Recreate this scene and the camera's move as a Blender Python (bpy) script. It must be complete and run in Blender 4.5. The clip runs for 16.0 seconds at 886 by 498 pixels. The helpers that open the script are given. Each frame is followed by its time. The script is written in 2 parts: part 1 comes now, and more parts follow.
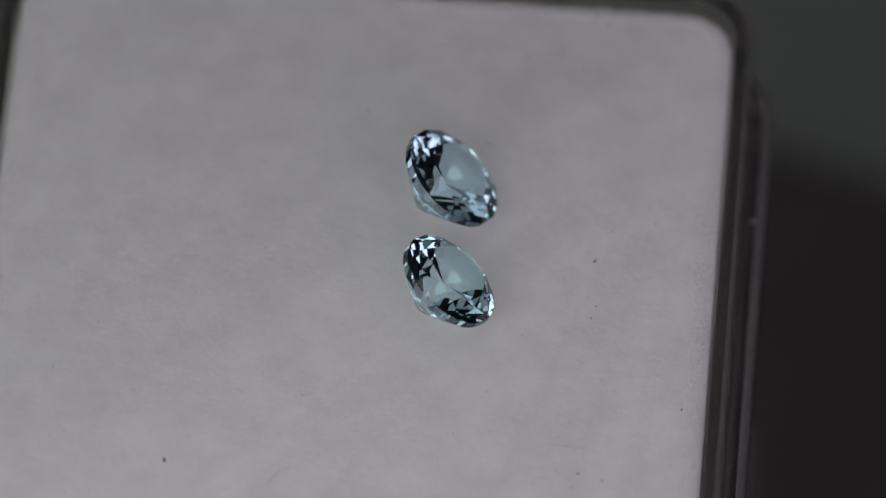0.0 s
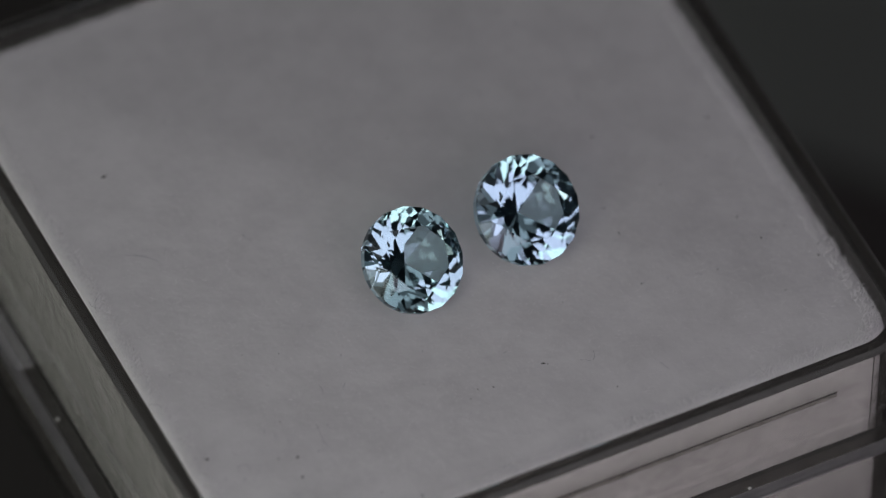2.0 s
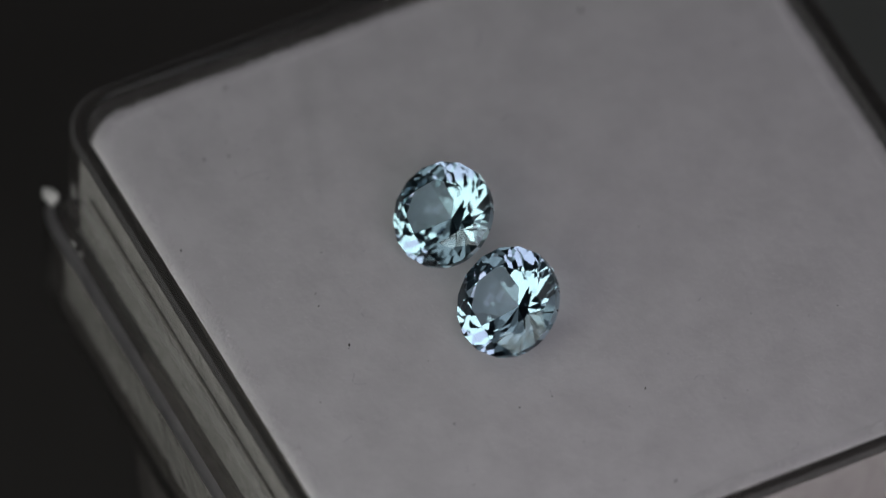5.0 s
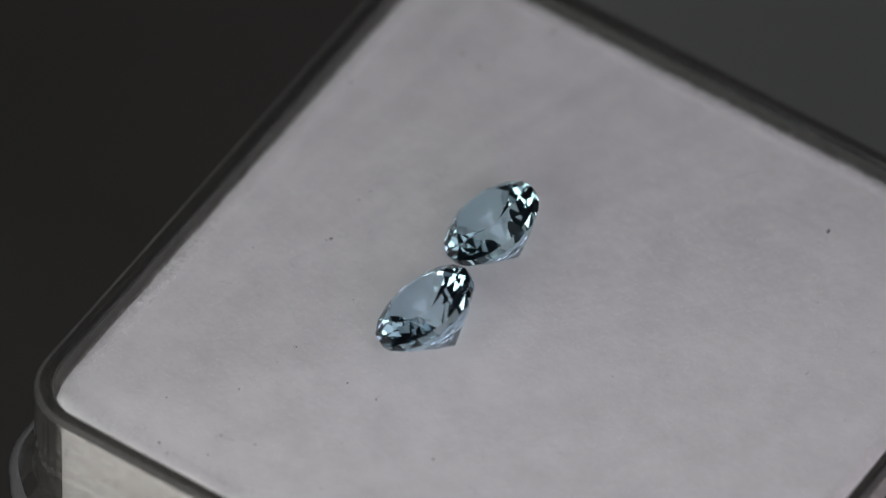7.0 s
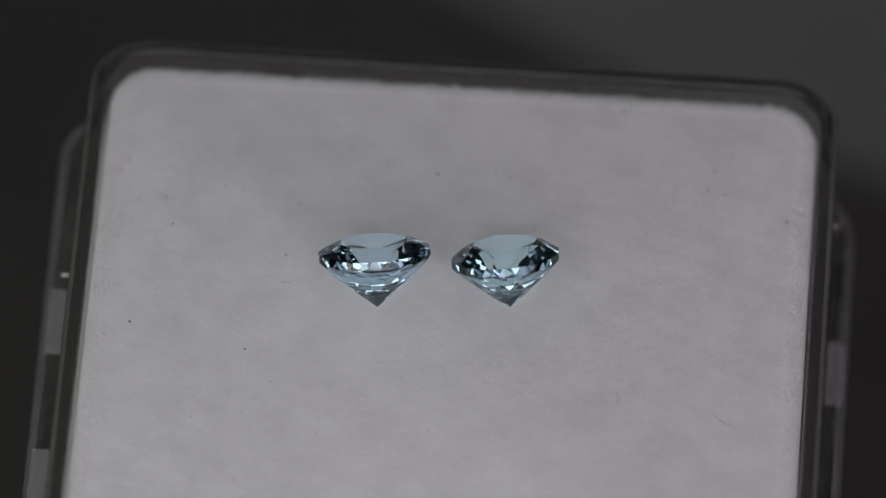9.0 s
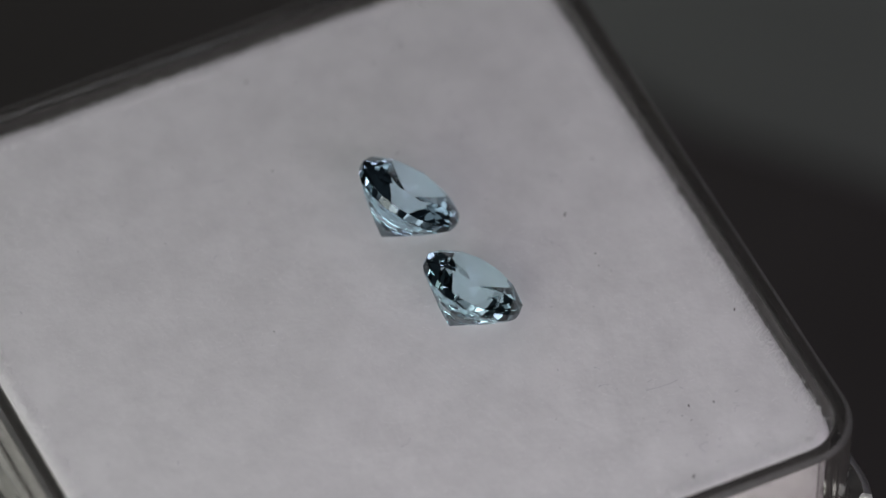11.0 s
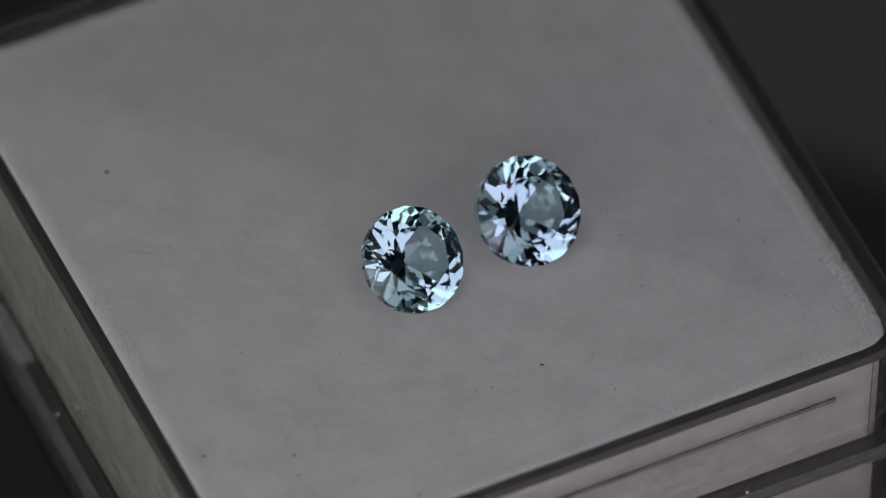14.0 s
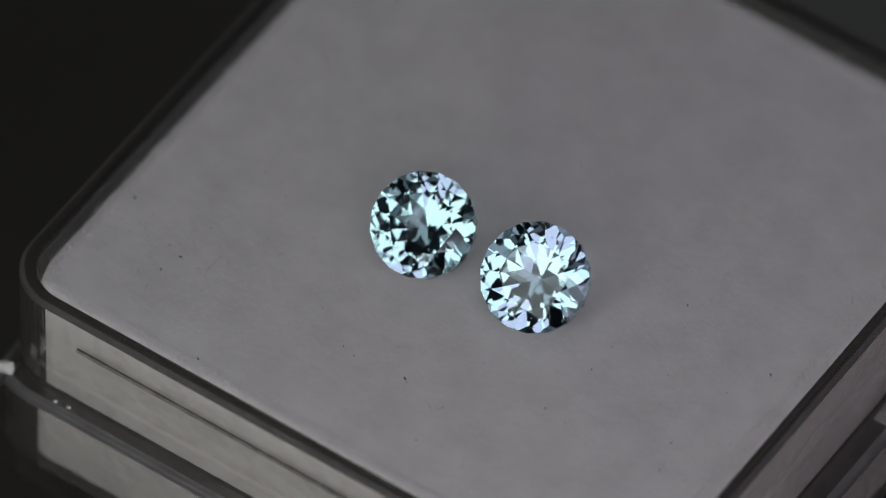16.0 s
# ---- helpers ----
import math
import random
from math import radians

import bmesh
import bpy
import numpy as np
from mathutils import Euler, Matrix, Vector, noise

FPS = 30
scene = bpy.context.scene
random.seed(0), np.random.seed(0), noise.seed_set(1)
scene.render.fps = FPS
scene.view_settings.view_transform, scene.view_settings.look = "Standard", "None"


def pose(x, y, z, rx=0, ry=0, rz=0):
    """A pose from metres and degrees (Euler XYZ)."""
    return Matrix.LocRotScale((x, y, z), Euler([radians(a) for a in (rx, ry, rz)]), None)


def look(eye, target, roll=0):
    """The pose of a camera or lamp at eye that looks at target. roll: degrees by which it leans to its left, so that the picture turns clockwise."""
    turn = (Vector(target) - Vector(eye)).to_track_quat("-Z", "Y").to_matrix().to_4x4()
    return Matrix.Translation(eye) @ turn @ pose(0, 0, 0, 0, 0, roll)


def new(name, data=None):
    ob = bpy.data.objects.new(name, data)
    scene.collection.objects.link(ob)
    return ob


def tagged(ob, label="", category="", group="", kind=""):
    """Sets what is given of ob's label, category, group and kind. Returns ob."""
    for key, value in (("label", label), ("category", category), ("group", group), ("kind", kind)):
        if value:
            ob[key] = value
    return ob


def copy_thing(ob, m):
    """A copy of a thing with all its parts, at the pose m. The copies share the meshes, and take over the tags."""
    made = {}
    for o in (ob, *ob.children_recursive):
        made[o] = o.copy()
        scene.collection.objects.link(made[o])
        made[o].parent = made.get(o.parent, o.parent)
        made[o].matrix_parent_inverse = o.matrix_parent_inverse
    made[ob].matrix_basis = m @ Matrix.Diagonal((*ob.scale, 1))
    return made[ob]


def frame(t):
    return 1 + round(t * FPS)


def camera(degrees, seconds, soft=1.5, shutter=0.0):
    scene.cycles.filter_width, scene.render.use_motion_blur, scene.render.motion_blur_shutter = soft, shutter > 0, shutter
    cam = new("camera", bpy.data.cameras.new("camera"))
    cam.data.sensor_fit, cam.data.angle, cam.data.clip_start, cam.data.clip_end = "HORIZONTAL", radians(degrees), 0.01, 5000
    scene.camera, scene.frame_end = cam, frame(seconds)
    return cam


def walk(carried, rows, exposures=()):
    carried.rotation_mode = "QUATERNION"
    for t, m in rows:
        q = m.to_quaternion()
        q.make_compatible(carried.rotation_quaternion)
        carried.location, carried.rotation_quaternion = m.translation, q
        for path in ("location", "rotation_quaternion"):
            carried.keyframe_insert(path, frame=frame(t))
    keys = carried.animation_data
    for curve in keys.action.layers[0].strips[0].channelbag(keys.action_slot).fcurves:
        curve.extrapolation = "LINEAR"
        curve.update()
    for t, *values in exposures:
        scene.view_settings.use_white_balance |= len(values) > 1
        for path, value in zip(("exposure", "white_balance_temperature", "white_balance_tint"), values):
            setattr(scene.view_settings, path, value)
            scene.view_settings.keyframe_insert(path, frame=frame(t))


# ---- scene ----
MM = 0.001
PAD_Z = 11.0            # height of the pad's top over the table, mm

# ---- camera: on a tripod, a long macro lens; it stands still ----
cam = camera(4.511, 16.0, soft=1.2)
VIEW = pose(0.0, -0.29775, 0.36417 + PAD_Z * MM, 39.412, -1.050, 1.392)
cam.data.dof.use_dof = True
cam.data.dof.focus_distance = 0.4684
cam.data.dof.aperture_fstop = 28.0
EXPOSURES = [(0.0, 0.71), (0.6, 0.45), (1.2, 0.20), (2.0, 0.06), (3.5, 0.02), (5.2, 0.11), (6.2, 0.59), (7.3, 0.94), (8.1, 1.16), (8.6, 1.05), (9.2, 0.67), (10.2, 0.77),
             (11.3, 0.92), (12.0, 0.69), (12.8, 0.41), (13.5, 0.13), (14.5, 0.03), (16.0, 0.06)]
walk(cam, [(0.0, VIEW), (16.0, VIEW)], EXPOSURES)

# ---- the turning of the box about its axis, degrees at each whole second ----
TURN = [87.02, 56.93, 27.75, -1.17, -31.87, -62.30, -92.06, -122.42, -152.44, -182.34, -212.37, -242.34, -273.14, -303.14,
        -333.18, -363.00, -393.17]
CENTRE = (0.39, 4.47)   # the box's middle from the axis, mm


# the box's slow creep on the turntable: seconds, mm across, mm away, degrees
CREEP = [(0.0, 0.056, 0.226, 0.1), (0.3, 0.047, 0.18, 0.1), (0.75, 0.07, 0.10, 0.05), (1.5, -0.01, 0.08, 0.1), (2.0, -0.04, 0.04, 0.0), (2.5, -0.06, -0.05, 0.0),
         (3.0, -0.10, -0.14, -0.3), (3.5, -0.02, -0.06, -0.1), (4.0, 0.02, -0.03, 0.02), (5.0, 0.03, 0.07, 0.15), (6.5, 0.12, 0.06, 0.2), (8.0, 0.19, 0.037, 0.2),
         (9.0, 0.115, -0.012, 0.0), (10.5, 0.06, -0.04, -0.1), (12.0, 0.015, -0.053, -0.25), (12.5, -0.013, -0.06, -0.2), (14.5, -0.02, 0.06, 0.0),
         (15.0, 0.025, 0.056, -0.1), (16.0, 0.02, 0.03, 0.0)]


def crept(t, k):
    return float(np.interp(t, [row[0] for row in CREEP], [row[k] for row in CREEP]))


def turned(t):
    return float(np.interp(t, range(17), TURN)) + crept(t, 3)


# ---- light: a dim room, two soft lamps on the camera's side, two added fills ----
world = bpy.data.worlds.new("room_air")
scene.world = world
world.use_nodes = True
world.node_tree.nodes["Background"].inputs[0].default_value = (0.95, 0.97, 1.0, 1)
world.node_tree.nodes["Background"].inputs[1].default_value = 0.02


def soft_lamp(name, eye, target, wide, high, watts, colour):
    lamp = bpy.data.lights.new(name, "AREA")
    lamp.shape, lamp.size, lamp.size_y, lamp.energy, lamp.color = "RECTANGLE", wide, high, watts, colour
    ob = new(name, lamp)
    ob.matrix_world = look(eye, target)
    return tagged(ob, kind="structure")


soft_lamp("lamp_left", (-0.0647, -0.127, 0.1036), (0, 0, 0.011), 0.112, 0.124, 0.066, (0.954, 0.99, 0.936))
soft_lamp("lamp_right", (0.0585, -0.130, 0.1036), (0, 0, 0.011), 0.102, 0.124, 0.039, (1.065, 0.922, 1.09))
# added fill from above, brightens the facets; no such source is known
soft_lamp("top_fill", (0.0, -0.024, 0.205), (0, 0, 0.011), 0.128, 0.077, 0.009, (0.98, 0.98, 1.02))
# added unseen fill overhead, lifts the stones' black facets and the ground
soft_lamp("ceiling_fill", (0.0, 0.0, 1.74), (0, 0.001, 0), 1.5, 1.5, 0.72, (0.97, 0.98, 1.02))


# ---- materials ----
def material(name, base, rough=0.5, metal=0.0, spots=None, bump=None, **more):
    """spots: (scale, second colour, contrast lo, hi); bump: list of (scale, height in metres)."""
    m = bpy.data.materials.new(name)
    m.use_nodes = True
    nt = m.node_tree
    p = nt.nodes["Principled BSDF"]
    p.inputs["Base Color"].default_value = (*base, 1)
    p.inputs["Roughness"].default_value = rough
    p.inputs["Metallic"].default_value = metal
    for key, value in more.items():
        p.inputs[key.replace("_", " ")].default_value = value
    co = nt.nodes.new("ShaderNodeTexCoord")
    if spots:
        scale, other, lo, hi = spots
        n1 = nt.nodes.new("ShaderNodeTexNoise")
        n1.inputs["Scale"].default_value, n1.inputs["Detail"].default_value, n1.inputs["Roughness"].default_value = scale, 6, 0.62
        ramp = nt.nodes.new("ShaderNodeValToRGB")
        ramp.color_ramp.elements[0].position, ramp.color_ramp.elements[1].position = lo, hi
        ramp.color_ramp.elements[0].color, ramp.color_ramp.elements[1].color = (*other, 1), (*base, 1)
        nt.links.new(co.outputs["Object"], n1.inputs["Vector"])
        nt.links.new(n1.outputs["Fac"], ramp.inputs["Fac"])
        nt.links.new(ramp.outputs["Color"], p.inputs["Base Color"])
    last = None
    for scale, height in bump or ():
        n2 = nt.nodes.new("ShaderNodeTexNoise")
        n2.inputs["Scale"].default_value, n2.inputs["Detail"].default_value = scale, 4
        b = nt.nodes.new("ShaderNodeBump")
        b.inputs["Distance"].default_value, b.inputs["Strength"].default_value = height, 1.0
        nt.links.new(co.outputs["Object"], n2.inputs["Vector"])
        nt.links.new(n2.outputs["Fac"], b.inputs["Height"])
        if last:
            nt.links.new(last.outputs["Normal"], b.inputs["Normal"])
        last = b
    if last:
        nt.links.new(last.outputs["Normal"], p.inputs["Normal"])
    return m


FELT = material("white_felt", (0.795, 0.787, 0.802), 0.95, spots=(420, (0.70, 0.692, 0.706), 0.30, 0.62),
                bump=[(260, 0.00003), (1300, 0.00003), (5000, 0.00001)], Sheen_Weight=0.15)
FIBRE = material("white_fibre", (0.82, 0.81, 0.82), 0.9)
LINT = material("dark_lint", (0.38, 0.38, 0.41), 0.8)
SPECK = material("dust_speck", (0.07, 0.065, 0.06), 0.9)
FLECK = material("white_fleck", (0.85, 0.85, 0.82), 0.6)
CLEAR = material("clear_polystyrene", (0.78, 0.765, 0.73), 0.05, spots=(1900, (0.62, 0.605, 0.57), 0.32, 0.56), IOR=1.56, Transmission_Weight=0.975,
                 bump=[(260, 0.00003), (1500, 0.000008)])
# catches: their reflection is put in as milky plastic
CATCH_SHEEN = material("sheen_polystyrene", (0.85, 0.84, 0.86), 0.2, IOR=1.56, Transmission_Weight=0.78, bump=[(1800, 0.00002)])
# ledge lip: real scuffs, with its highlight streak mixed into the pale colour
SCUFF_GLINT = material("worn_glint_polystyrene", (0.80, 0.79, 0.81), 0.28, spots=(900, (0.62, 0.61, 0.63), 0.35, 0.65), IOR=1.56, Transmission_Weight=0.84, bump=[(1500, 0.00003), (400, 0.00005)])
# rim edge: lamp light caught in clear plastic, put in as milkiness
RIM_GLINT = material("rim_glint_polystyrene", (0.80, 0.785, 0.77), 0.12, spots=(900, (0.62, 0.61, 0.60), 0.35, 0.65), IOR=1.56, Transmission_Weight=0.86, bump=[(1500, 0.00002)])
# dark sheet and paler table put a reflection on the ground into colour
DULL_BLACK = material("dull_black", (0.084, 0.077, 0.073), 0.7, spots=(60, (0.066, 0.060, 0.057), 0.35, 0.7), bump=[(900, 0.00005)])
TABLE = material("grey_green_table", (0.255, 0.273, 0.252), 0.45, spots=(30, (0.215, 0.23, 0.212), 0.3, 0.7), bump=[(700, 0.00003)])
# unseen walls; blue-grey chosen so the stones' dark facets reflect blue
WALL = material("unseen_blue_grey_wall", (0.47, 0.51, 0.55), 0.9, spots=(3, (0.41, 0.45, 0.48), 0.3, 0.7))


def gem_material(name, tint):
    m = bpy.data.materials.new(name)
    m.use_nodes = True
    nt = m.node_tree
    nt.nodes.remove(nt.nodes["Principled BSDF"])
    g = nt.nodes.new("ShaderNodeBsdfGlass")
    g.inputs["Color"].default_value, g.inputs["Roughness"].default_value, g.inputs["IOR"].default_value = (*tint, 1), 0.0, 1.768
    nt.links.new(g.outputs[0], nt.nodes["Material Output"].inputs["Surface"])
    return m


TEAL_A = gem_material("teal_sapphire", (0.853, 0.942, 0.986))
TEAL_B = gem_material("mint_sapphire", (0.853, 0.949, 0.981))


# ---- mesh helpers ----
def part(name, bm, mat, parent=None, label="", smooth=False):
    me = bpy.data.meshes.new(name)
    if smooth:
        for f in bm.faces:
            f.smooth = True
    bm.to_mesh(me)
    bm.free()
    me.materials.append(mat)
    ob = new(name, me)
    if parent:
        ob.parent = parent
    return tagged(ob, label)


def ring(hx, hy, r, seg=10):
    """Points of a rounded rectangle, counter-clockwise, mm."""
    pts = []
    for cx, cy, a0 in ((hx - r, hy - r, 0), (r - hx, hy - r, 90), (r - hx, r - hy, 180), (hx - r, r - hy, 270)):
        for i in range(seg + 1):
            a = radians(a0 + 90 * i / seg)
            pts.append((cx + r * math.cos(a), cy + r * math.sin(a)))
    return pts


def loft(bm, rows, seg=10, closed=True):
    """rows: (hx, hy, r, z) in mm; joins ring to ring; closed: the last joins the first."""
    rings = [[bm.verts.new((x * MM, y * MM, z * MM)) for x, y in ring(hx, hy, r, seg)] for hx, hy, r, z in rows]
    n = len(rings[0])
    pairs = list(zip(rings, rings[1:] + rings[:1])) if closed else list(zip(rings, rings[1:]))
    for a, b in pairs:
        for i in range(n):
            bm.faces.new((a[i], a[(i + 1) % n], b[(i + 1) % n], b[i]))
    return rings


def block(bm, x0, x1, y0, y1, z0, z1, bevel=0.0):
    made = bmesh.ops.create_cube(bm, size=1.0)["verts"]
    for v in made:
        v.co = Vector((x0 if v.co.x < 0 else x1, y0 if v.co.y < 0 else y1, z0 if v.co.z < 0 else z1)) * MM
    if bevel:
        edges = list({e for v in made for e in v.link_edges})
        bmesh.ops.bevel(bm, geom=edges, offset=bevel * MM, segments=2, profile=0.5, affect="EDGES")


# ---- unseen room walls, the table and the dark sheet on it ----
def room():
    h = 1.5
    for name, lo, hi in (("wall_north", (-h, h, -0.75), (h, h + 0.1, 1.75)), ("wall_south", (-h, -h - 0.1, -0.75), (h, -h, 1.75)),
                         ("wall_east", (h, -h, -0.75), (h + 0.1, h, 1.75)), ("wall_west", (-h - 0.1, -h, -0.75), (-h, h, 1.75)),
                         ("floor", (-h, -h, -0.85), (h, h, -0.75)), ("ceiling", (-h, -h, 1.75), (h, h, 1.85))):
        bm = bmesh.new()
        block(bm, *[v / MM for pair in zip(lo, hi) for v in pair])
        tagged(part(name, bm, WALL), "unseen plain wall added around the table, blue-grey to tint dark facets", "room", kind="structure")


TABLE_Z = -59.0         # the table's top under the turntable, mm


def table():
    root = tagged(new("table"), "grey-green matt table under a black sheet, its paleness imitating a reflection", "table")
    bm = bmesh.new()
    block(bm, -600, 600, -400, 600, TABLE_Z - 31.0, TABLE_Z - 1.0, 2)
    part("tabletop", bm, TABLE, root)
    for sx in (-560, 560):
        for sy in (-360, 560):
            bm = bmesh.new()
            block(bm, sx - 25, sx + 25, sy - 25, sy + 25, -750, TABLE_Z - 31.0, 2)
            part("leg", bm, TABLE, root)


def dull_black():
    """A thin black sheet, far corner cut off at a slant behind the box, where a reflection would begin."""
    bm = bmesh.new()
    line = [(-300, -300), (300, -300), (300, -40), (60, 49), (21.4, 64.3), (16.7, 66), (12.4, 67.5), (5.2, 72.1), (-5.0, 79), (-12, 88),
            (-40, 150), (-300, 200)]
    low = [bm.verts.new((x * MM, y * MM, (TABLE_Z - 1.0) * MM)) for x, y in line]
    top = [bm.verts.new((x * MM, y * MM, TABLE_Z * MM)) for x, y in line]
    bm.faces.new(top)
    bm.faces.new(low[::-1])
    for i in range(len(line)):
        j = (i + 1) % len(line)
        bm.faces.new((low[i], low[j], top[j], top[i]))
    tagged(part("cloth", bm, DULL_BLACK), "thin black sheet on the table, its edge imitating a reflection's end", "cloth")


def turntable():
    """A small black turntable on a column, under the box."""
    root = tagged(new("turntable"), "small black turntable that carries the box", "turntable")
    for name, rows in (("platter", [(13.0, -1.6), (13.4, -1.2), (13.4, -0.4), (13.0, 0.0)]),
                       ("column", [(9.0, TABLE_Z), (9.0, -1.6)]), ("foot", [(18.0, TABLE_Z), (18.0, TABLE_Z + 4), (17.0, TABLE_Z + 5)])):
        bm = bmesh.new()
        rings = [[bm.verts.new((r * math.cos(k * math.pi / 24) * MM, r * math.sin(k * math.pi / 24) * MM, z * MM)) for k in range(48)] for r, z in rows]
        for a, b in zip(rings, rings[1:]):
            for k in range(48):
                bm.faces.new((a[k], a[(k + 1) % 48], b[(k + 1) % 48], b[k]))
        bm.faces.new(rings[-1])
        bm.faces.new(rings[0][::-1])
        part(name, bm, DULL_BLACK, root)
    return root


# ---- the clear box and its white pad ----
HX, HY = 15.0, 15.2     # half sizes of the pad


LOW = 2.4               # how much lower the ledge lies along one side, mm


def gem_box():
    root = tagged(new("gem_box"), "clear plastic gem box without its lid", "box")
    bm = bmesh.new()
    # outer skin from the bottom up, over the rim, and down the inside
    rows = [(HX + 1.2, HY + 1.2, 2.6, -PAD_Z + 0.02), (HX + 1.75, HY + 1.75, 3.2, -PAD_Z + 0.5), (HX + 1.95, HY + 1.95, 3.4, -PAD_Z + 1.3)]
    for k in range(6):                   # rounded edge of the ledge
        q = radians(90 * k / 5)
        rows.append((HX + 1.52 + 0.38 * math.cos(q), HY + 1.49 + 0.38 * math.cos(q), 3.02 + 0.38 * math.cos(q), -4.9 + 0.38 * math.sin(q)))
    rows += [(HX + 0.95, HY + 0.98, 2.6, -4.52), (HX + 0.86, HY + 0.86, 2.55, -4.38)]
    for out, r, z in ((0.86, 2.55, 0.48), (0.80, 2.5, 0.61), (0.64, 2.4, 0.68), (0.32, 2.1, 0.68), (0.17, 2.0, 0.61), (0.10, 1.95, 0.48)):
        rows.append((HX + out, HY + out, r, z))                  # flat rim with softened edges
    rows.append((HX + 0.10, HY + 0.10, 1.95, -PAD_Z + 1.2))
    rings = loft(bm, rows, closed=False)
    for k in range(3, 11):               # the ledge lies lower along one side
        for v in rings[k]:
            v.co.z -= LOW * MM * min(1.0, max(0.0, (-v.co.x / MM - HX + 0.3) / 1.2)) ** 2
    for k in range(0, 9):                # one side stands out a little further
        for v in rings[k]:
            v.co.x += 0.3 * MM * min(1.0, max(0.0, (v.co.x / MM - HX - 0.9) / 0.6))
    n = len(rings[0])
    for i, f in enumerate(bm.faces):     # lip of the ledge: scuffs and highlight as paleness; rim edge: highlight only
        f.material_index = 1 if 3 <= i // n < 8 else 2 if 11 <= i // n < 13 else 0
    bm.faces.new(rings[0][::-1])
    bm.faces.new(rings[-1])
    bmesh.ops.recalc_face_normals(bm, faces=bm.faces)
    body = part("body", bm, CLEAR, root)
    body.data.materials.append(SCUFF_GLINT)
    body.data.materials.append(RIM_GLINT)
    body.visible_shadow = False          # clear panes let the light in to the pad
    for sy in (1, -1):
        bm = bmesh.new()
        y0, y1 = sorted((sy * (HY + 0.866), sy * (HY + 0.945)))
        block(bm, -HX + 3.4, HX - 3.4, y0, y1, -1.18, -0.88, 0.04)
        part("rib", bm, CLEAR, root)
    for sx in (1, -1):
        for y in (-4.45, 4.15) if sx > 0 else (-6.2, 5.65):
            drop = 0.32 + (0 if sx > 0 else LOW)
            bm = bmesh.new()
            out = 0.2 if sx > 0 else 0.0
            x0, x1 = sorted((sx * (HX + 0.95 + out), sx * (HX + 1.78 + out)))
            block(bm, x0, x1, y - 1.7, y + 1.7, -4.22 - drop, -4.0 - drop, 0.08)
            part("catch", bm, CATCH_SHEEN, root, "clear catch for the lid, milky in place of its reflection")
    bm = bmesh.new()                     # a small ridge added on the ledge in place of a lit edge
    block(bm, HX + 1.05, HX + 1.62, -7.06, -6.94, -4.52, -4.36, 0.03)
    part("lit_edge", bm, CLEAR, root)
    return root


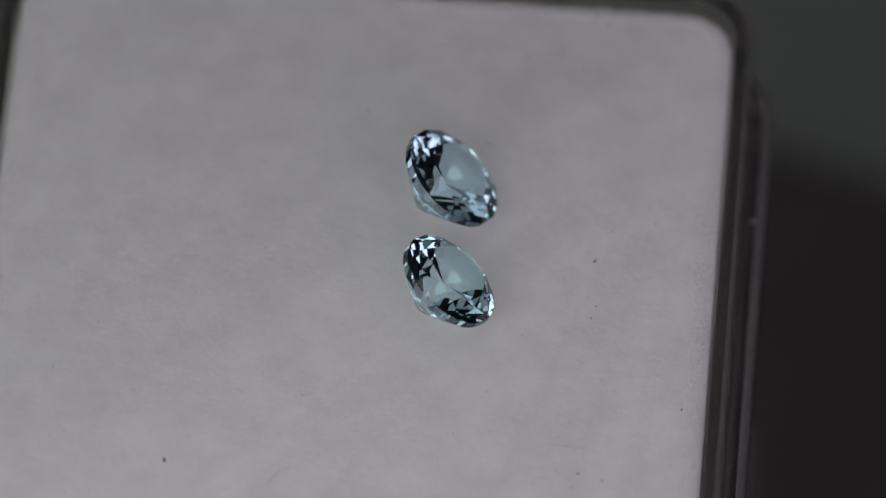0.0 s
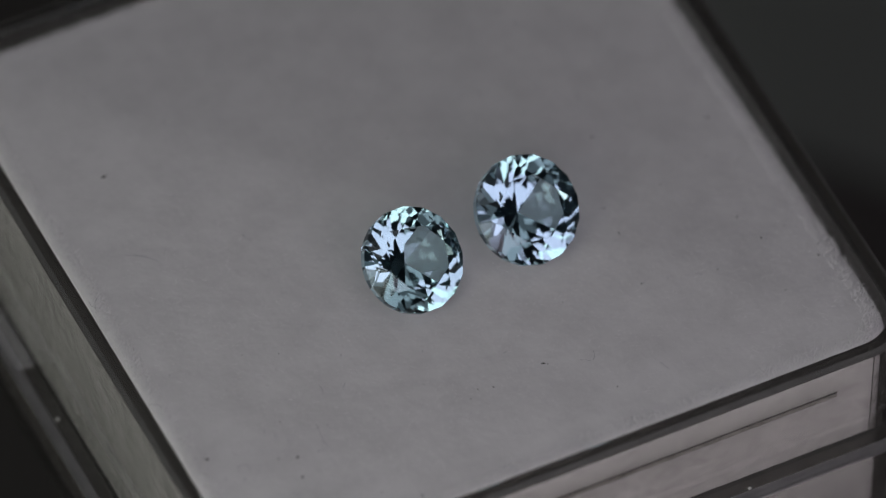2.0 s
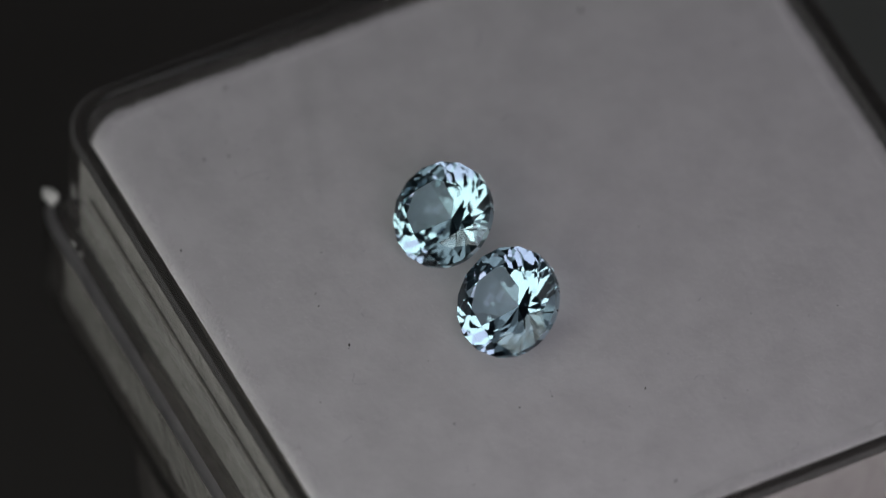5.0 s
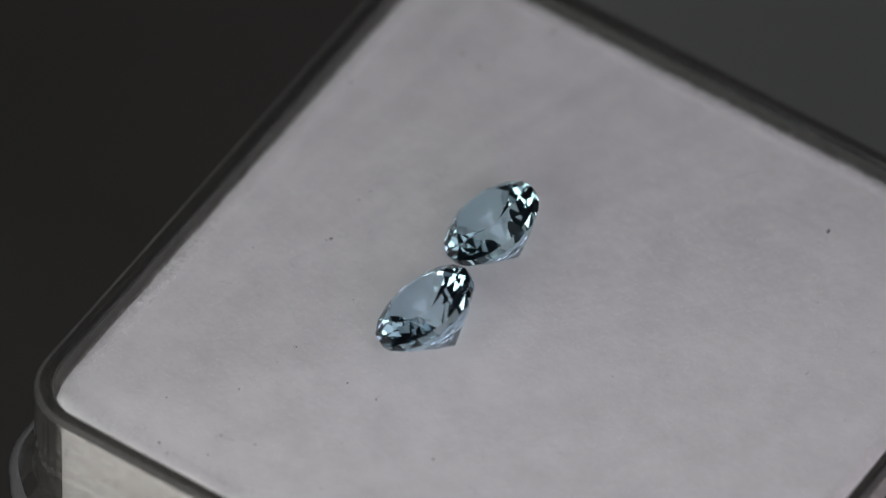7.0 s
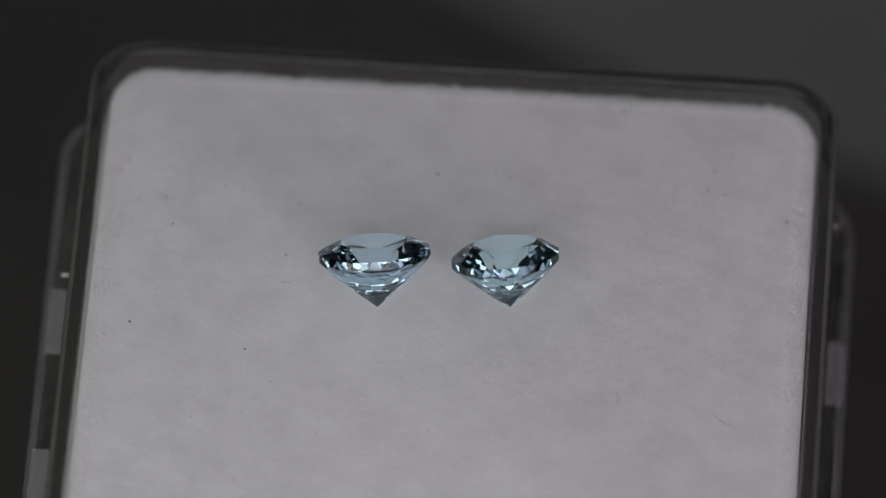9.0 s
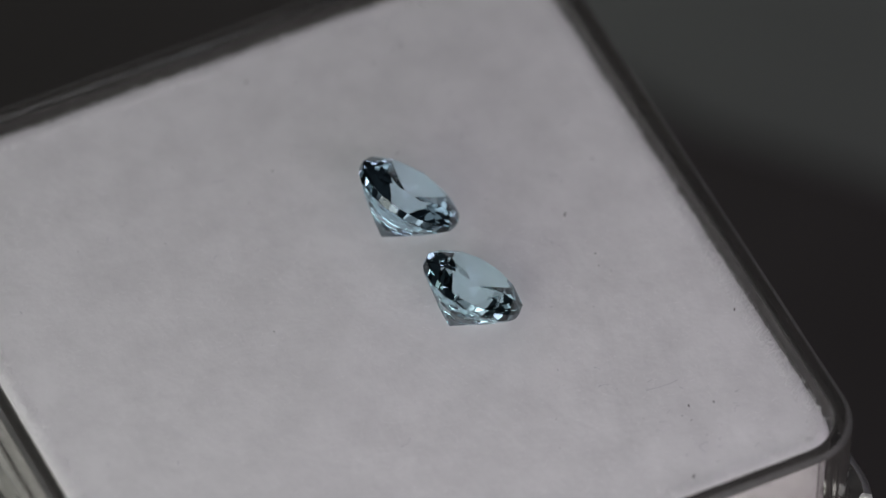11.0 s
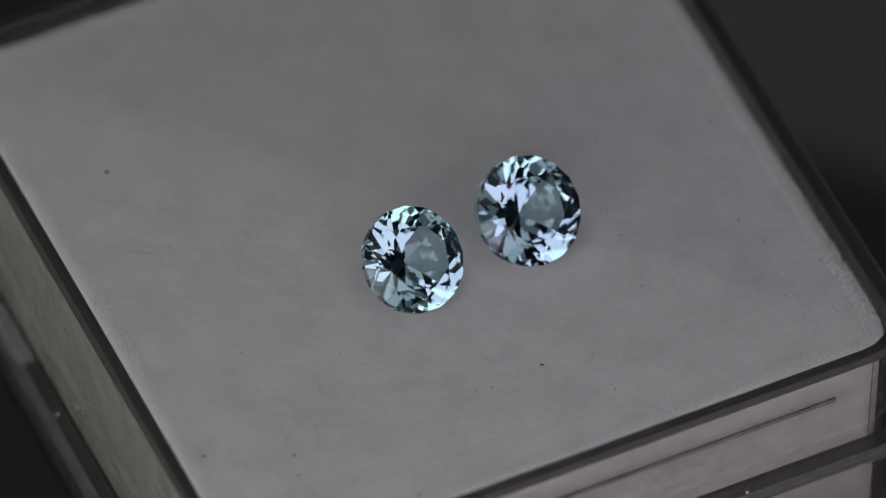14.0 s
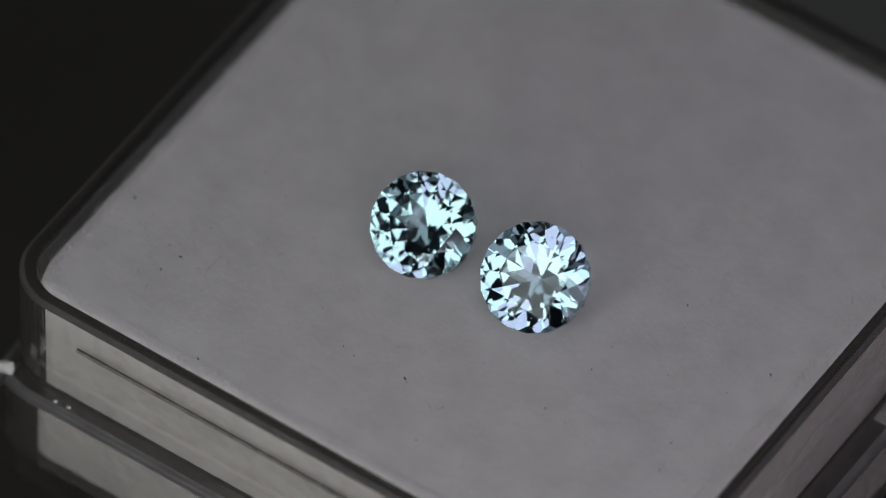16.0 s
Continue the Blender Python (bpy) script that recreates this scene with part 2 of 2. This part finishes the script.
def felt_pad():
    root = tagged(new("felt_pad"), "white fibrous felt pad filling the clear box", "pad")
    bm = bmesh.new()
    rng = random.Random(4)
    rows = [(HX - 0.5, HY - 0.5, 1.6, -9.6), (HX - 0.05, HY - 0.05, 1.9, -9.2), (HX, HY, 1.9, -0.6), (HX - 0.10, HY - 0.10, 1.85, -0.22),
            (HX - 0.28, HY - 0.28, 1.75, -0.05), (HX - 0.6, HY - 0.6, 1.6, 0.0)]
    rings = []
    for k, (hx, hy, r, z) in enumerate(rows):
        loop = []
        pts = ring(hx, hy, r, 14)
        for i, a in enumerate(pts):
            b = pts[(i + 1) % len(pts)]
            steps = 110 if math.dist(a, b) > 5 else 1
            loop += [(a[0] + (b[0] - a[0]) * q / steps, a[1] + (b[1] - a[1]) * q / steps) for q in range(steps)]
        live = 2 < k < len(rows) - 1          # only the rounded edge is uneven
        verts = []
        for x, y in loop:
            out = noise.noise(Vector((x * 0.9, y * 0.9, 3.0))) * 0.07 + noise.noise(Vector((x * 3.1, y * 3.1, 7.0 + k))) * 0.03 + rng.gauss(0, 0.006)
            up = noise.noise(Vector((x * 1.4, y * 1.4, 11.0))) * 0.05 + rng.gauss(0, 0.004)
            far = math.hypot(x, y)
            verts.append(bm.verts.new((x * (1 + out * live / far) * MM, y * (1 + out * live / far) * MM, (z + up * live) * MM)))
        rings.append(verts)
    for a, b in zip(rings, rings[1:]):
        for i in range(len(a)):
            bm.faces.new((a[i], a[(i + 1) % len(a)], b[(i + 1) % len(a)], b[i]))
    bm.faces.new(rings[0][::-1])
    bm.faces.new(rings[-1])
    part("felt", bm, FELT, root, smooth=True)
    # loose fibres, dense along the edges
    verts, faces = [], []

    def hair(x, y, z, dx, dy, dz, length, thick):
        k = len(verts)
        bend = Vector((rng.uniform(-1, 1), rng.uniform(-1, 1), rng.uniform(-0.6, 0.3))) * 0.35
        d = Vector((dx, dy, dz)).normalized()
        side = d.orthogonal().normalized()
        other = d.cross(side)
        for s in range(4):
            u = s / 3
            c = Vector((x, y, z)) + d * (length * u) + bend * (length * u * u)
            r = thick * (1 - 0.6 * u)
            for a in (0, 2.09, 4.19):
                verts.append((c + side * (r * math.cos(a)) + other * (r * math.sin(a))) * MM)
        for s in range(3):
            for a in range(3):
                p, q = k + 3 * s + a, k + 3 * s + (a + 1) % 3
                faces.append((p, q, q + 3, p + 3))

    edge = ring(HX - 0.12, HY - 0.12, 1.9, 6)
    n = len(edge)
    spans = [math.dist(edge[i], edge[(i + 1) % n]) for i in range(n)]
    for j in range(15000):
        i = rng.choices(range(n), spans)[0]
        a, b = edge[i], edge[(i + 1) % n]
        u = rng.random()
        x, y = a[0] + (b[0] - a[0]) * u, a[1] + (b[1] - a[1]) * u
        nx, ny = (b[1] - a[1]) / (spans[i] + 1e-6), -(b[0] - a[0]) / (spans[i] + 1e-6)
        s = -0.02 - 0.75 * rng.random() ** 1.4
        lean = rng.uniform(-0.4, 0.45)
        hair(x + nx * s, y + ny * s, -0.16 + 0.15 * min(1.0, -s / 0.3), nx * lean + rng.gauss(0, 0.35), ny * lean + rng.gauss(0, 0.35), rng.uniform(0.25, 1.0),
             rng.uniform(0.1, 0.3), 0.013 if j % 3 == 0 else 0.008)
    for _ in range(14000):
        x, y = rng.uniform(-HX + 0.7, HX - 0.7), rng.uniform(-HY + 0.7, HY - 0.7)
        hair(x, y, -0.01, rng.gauss(0, 1), rng.gauss(0, 1), rng.uniform(0.05, 0.7), rng.uniform(0.08, 0.24), 0.006)
    me = bpy.data.meshes.new("fuzz")
    me.from_pydata([tuple(v) for v in verts], [], faces)
    me.materials.append(FIBRE)
    ob = new("fuzz", me)
    ob.parent = root
    tagged(ob, "fine loose white fibres", kind="stuff")
    return root


# ---- the two stones ----
def round_brilliant(name, mat, width, cut_plan, girdle, label):
    """A faceted round stone cut plane by plane; its origin is the point of the pavilion, its axis z. mm."""
    r = width / 2
    bm = bmesh.new()
    bmesh.ops.create_cube(bm, size=4 * width)
    below, above = cut_plan
    turns = [0.0] + [rho for _, _, _, rho in below[1:]] + [1.0]
    depth = r * sum((v - u) * math.tan(radians(row[2])) for row, u, v in zip(below, turns, turns[1:]))

    def cut(point, normal):
        geom = bm.verts[:] + bm.edges[:] + bm.faces[:]
        done = bmesh.ops.bisect_plane(bm, geom=geom, dist=1e-5, plane_co=point, plane_no=normal, clear_outer=True)
        loose = [e for e in done["geom_cut"] if isinstance(e, bmesh.types.BMEdge)]
        bmesh.ops.holes_fill(bm, edges=[e for e in loose if e.is_valid and len(e.link_faces) < 2])

    def facets(count, turn, deg, up, reach):
        """count planes at deg from the girdle plane; each passes through (reach[0] out, reach[1] up)."""
        for i in range(count):
            a = 2 * math.pi * (i + turn) / count
            s, c = math.sin(radians(deg)), math.cos(radians(deg))
            cut(Vector((reach[0] * math.cos(a), reach[0] * math.sin(a), reach[1])), Vector((s * math.cos(a), s * math.sin(a), c if up else -c)))

    facets(16, 0.5, 90, True, (r, 0))                    # girdle
    z, last, lean = 0.0, 0.0, 0.0
    for count, turn, deg, rho in below:                  # pavilion, from the point out
        z += r * (rho - last) * math.tan(radians(lean))
        facets(count, turn, deg, False, (r * rho, z))
        last, lean = rho, deg
    z, last, lean = depth + girdle, 1.0, 0.0
    for count, turn, deg, rho in above:                  # crown, from the girdle in; the table last
        z += r * (last - rho) * math.tan(radians(lean))
        facets(count, turn, deg, True, (r * rho, z))
        last, lean = rho, deg
    bmesh.ops.remove_doubles(bm, verts=bm.verts, dist=1e-4)
    bmesh.ops.recalc_face_normals(bm, faces=bm.faces)
    bmesh.ops.dissolve_limit(bm, angle_limit=0.002, verts=bm.verts, edges=bm.edges)
    root = tagged(new(name), label, "gemstone", "pair of stones on the pad")
    sides = {"table": [], "crown": [], "girdle": [], "pavilion": []}
    for f in bm.faces:
        f.normal_update()
        nz = f.normal.z
        side = "table" if nz > 0.999 else "girdle" if abs(nz) < 0.05 else "crown" if nz > 0 else "pavilion"
        sides[side].append([tuple(v.co * MM) for v in f.verts])
    bm.free()
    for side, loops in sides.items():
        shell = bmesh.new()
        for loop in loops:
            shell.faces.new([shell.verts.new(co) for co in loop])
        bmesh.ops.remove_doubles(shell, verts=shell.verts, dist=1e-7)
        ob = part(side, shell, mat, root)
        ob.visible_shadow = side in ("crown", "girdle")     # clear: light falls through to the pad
    return root


# ---- dust and lint on the pad ----
def speck(x, y, size, seed):
    rng = random.Random(seed)
    bm = bmesh.new()
    bmesh.ops.create_icosphere(bm, subdivisions=1, radius=1.0)
    stretch = rng.uniform(1.0, 2.6)
    turn = Matrix.Rotation(rng.uniform(0, 3.14), 3, "Z")
    for v in bm.verts:
        c = v.co * rng.uniform(0.7, 1.2)
        c = turn @ Vector((c.x * stretch, c.y, c.z * 0.6))
        v.co = (c * size + Vector((0, 0, size * 0.3))) * MM
    ob = tagged(part("dust_speck", bm, SPECK), "tiny dark dust speck on the white pad", "dust", "specks on the pad")
    return ob, (x, y, 0.0)


def thread(x, y, heading, length, curl, seed, thick=0.008):
    rng = random.Random(seed)
    pts, p, a = [], Vector((0, 0, 0.02)), radians(heading)
    steps = 14
    for i in range(steps + 1):
        pts.append(p.copy())
        a += radians(curl) / steps + rng.gauss(0, 0.16)
        p = p + Vector((math.cos(a), math.sin(a), 0)) * (length / steps)
        p.z = 0.02 + 0.05 * abs(math.sin(i * 0.7 + seed))
    bm = bmesh.new()
    last = None
    for i, q in enumerate(pts):
        d = (pts[min(i + 1, steps)] - pts[max(i - 1, 0)]).normalized()
        side = d.cross(Vector((0, 0, 1))).normalized()
        up = side.cross(d)
        rim = [bm.verts.new((q + (side * math.cos(k * 1.2566) + up * math.sin(k * 1.2566)) * thick) * MM) for k in range(5)]
        if last:
            for k in range(5):
                bm.faces.new((last[k], last[(k + 1) % 5], rim[(k + 1) % 5], rim[k]))
        last = rim
    ob = tagged(part("lint_thread", bm, LINT), "fine dark curled lint thread on the pad", "lint", "threads on the pad")
    return ob, (x, y, 0.0)


room()
table()
dull_black()
TURNTABLE = turntable()
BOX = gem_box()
PAD = felt_pad()
# tiers from the point to the girdle, then from the girdle to the table: facets, turn, degrees, where it begins
CUT_A = (((8, 0.0, 40.0, 0.0), (16, 0.5, 43.0, 0.50), (16, 0.0, 48.0, 0.86)),
         ((16, 0.5, 29.0, 1.0), (8, 0.0, 23.5, 0.90), (8, 0.5, 15.0, 0.68), (1, 0.0, 0.0, 0.58)))
CUT_B = (((8, 0.0, 38.5, 0.0), (16, 0.5, 41.5, 0.50), (16, 0.0, 46.0, 0.86)),
         ((16, 0.5, 37.0, 1.0), (8, 0.0, 30.0, 0.90), (8, 0.5, 19.0, 0.68), (1, 0.0, 0.0, 0.58)))
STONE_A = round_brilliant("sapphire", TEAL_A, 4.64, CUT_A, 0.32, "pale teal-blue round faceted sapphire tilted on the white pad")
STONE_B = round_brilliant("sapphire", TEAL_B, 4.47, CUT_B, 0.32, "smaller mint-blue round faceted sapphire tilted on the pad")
# place of the point, its height, heading of the tilt, tilt, own turn
STONES = [(STONE_A, (2.90, -2.53, 0.26), -79.4, 38.0, 10.0), (STONE_B, (-2.61, -2.99, 0.24), -75.8, 36.4, 0.0)]

# dark grains: place on the pad and size
SPECKS = [(-13.93, -8.67, 5), (-10.77, -11.21, 5), (-10.51, -10.19, 4), (-11.24, -9.95, 3), (-2.67, -10.51, 2), (-1.55, -10.35, 3), (0.88, -10.12, 5),
          (1.04, -10.22, 3), (6.92, -5.22, 4), (6.97, -3.75, 3), (6.52, -8.05, 3), (11.78, -6.55, 4), (12.19, -8.0, 4), (13.34, -7.85, 3), (13.93, -9.87, 5),
          (-11.29, 6.88, 6), (-4.09, -8.98, 2), (-10.34, -8.2, 2), (8.83, -1.1, 2), (8.26, -0.05, 4), (13.17, -1.15, 4), (12.19, -3.01, 3), (9.73, -8.75, 2),
          (9.68, -3.64, 2), (-6.73, -14.24, 4), (-8.15, -13.34, 2), (3.11, -12.54, 2), (-2.2, -10.18, 3), (-10.23, -4.33, 3), (-8.81, -4.91, 2),
          (-7.4, 1.5, 2), (7.78, 9.21, 3), (0.39, 3.66, 3), (10.2, 3.72, 2), (6.61, 5.74, 2), (3.07, -7.52, 2), (11.8, -10.97, 3), (14.2, -9.3, 3), (14.4, -8.4, 2)]
# fine threads: place, heading, length, curl
THREADS = [(-9.05, -8.95, 255, 1.45, 60), (-14.45, -5.38, 80, 0.8, 150), (-12.37, 2.65, -60, 1.5, 35), (-14.75, 1.02, 250, 0.7, 40), (-14.78, 0.26, 70, 0.9, -40),
           (2.72, -10.85, 170, 0.45, 30), (-8.14, -7.69, 60, 0.5, 60), (13.84, 3.9, 100, 0.5, 30), (14.39, -0.58, 80, 0.5, 20), (2.83, -10.83, 20, 0.5, 40),
           (5.46, -12.7, 110, 0.6, 60), (-7.3, 1.63, 230, 0.7, 120), (-11.54, 2.04, 120, 0.6, 60), (6.97, -3.75, 160, 0.35, 20), (-12.6, -10.0, 30, 0.9, 250),
           (12.1, -7.4, 280, 0.6, 30), (-11.5, -12.2, 40, 0.6, 120), (8.8, 2.4, 200, 0.5, 160), (12.29, -8.18, 20, 0.4, 60)]
DUST = [speck(x, y, s * 0.0095, i) for i, (x, y, s) in enumerate(SPECKS)]
DUST += [thread(x, y, h, l, c, i, 0.007) for i, (x, y, h, l, c) in enumerate(THREADS)]
dice = random.Random(21)
for i in range(26):
    x, y = dice.uniform(-13.5, 13.5), dice.uniform(-14, 13)
    if abs(x) > 6 or not -6 < y < 0:
        DUST.append(thread(x, y, dice.uniform(0, 360), dice.uniform(0.1, 0.28), dice.uniform(-160, 160), 100 + i, 0.007))


for i in range(13):                      # lint caught along one edge of the pad
    x, y = dice.uniform(13.5, 14.7), dice.uniform(-11.5, -3.5)
    DUST.append(thread(x, y, dice.uniform(40, 140), dice.uniform(0.08, 0.26), dice.uniform(-90, 90), 200 + i, 0.006))
for i in range(12):
    x, y = dice.uniform(-14.0, -9.5), dice.uniform(-12.0, -7.5)
    DUST.append(thread(x, y, dice.uniform(0, 360), dice.uniform(0.1, 0.35), dice.uniform(-160, 160), 240 + i, 0.006))


def white_fleck(size):
    bm = bmesh.new()
    bmesh.ops.create_icosphere(bm, subdivisions=1, radius=1.0)
    for i, v in enumerate(bm.verts):
        v.co = Vector((v.co.x * 0.24, v.co.y * 0.15, v.co.z * 0.12 + 0.08)) * size * (0.8 + 0.4 * ((i * 7) % 5) / 5) * MM
    return tagged(part("fleck", bm, FLECK), "white crumb on the ledge of the clear box", "crumb", "crumbs on the ledge")


FLECK_A = white_fleck(0.5)
CRUMBS = [(FLECK_A, (7.4, -16.6, -4.55))]
for place in ((-16.3, 0.9, -6.95), (-12.36, -16.6, -4.55), (-11.72, -16.55, -4.55)):
    CRUMBS.append((copy_thing(FLECK_A, pose(0, 0, 0)), place))
CRUMBS.append((white_fleck(2.3), (-15.1, -16.35, -4.6)))


# ---- what moves: all that stands on the turning box ----
def motions():
    times = [i * 0.25 for i in range(65)]
    axis = [(t, pose(crept(t, 1) * MM, crept(t, 2) * MM, 0, 0, 0, turned(t))) for t in times]

    def carried(ob, local):
        walk(ob, [(t, m @ local) for t, m in axis])

    def at(x, y, z):
        return pose((x + CENTRE[0]) * MM, (y + CENTRE[1]) * MM, (z + PAD_Z) * MM)

    walk(TURNTABLE, [(t, pose(0, 0, 0, 0, 0, turned(t) - crept(t, 3))) for t in times])
    carried(BOX, at(0, 0, 0))
    carried(PAD, at(0, 0, 0))
    for ob, (x, y, z), heading, tilt, own in STONES:
        carried(ob, at(x, y, z) @ pose(0, 0, 0, 0, 0, heading) @ pose(0, 0, 0, 0, tilt, 0) @ pose(0, 0, 0, 0, 0, own))
    for ob, (x, y, z) in DUST + CRUMBS:
        carried(ob, at(x, y, z))


motions()
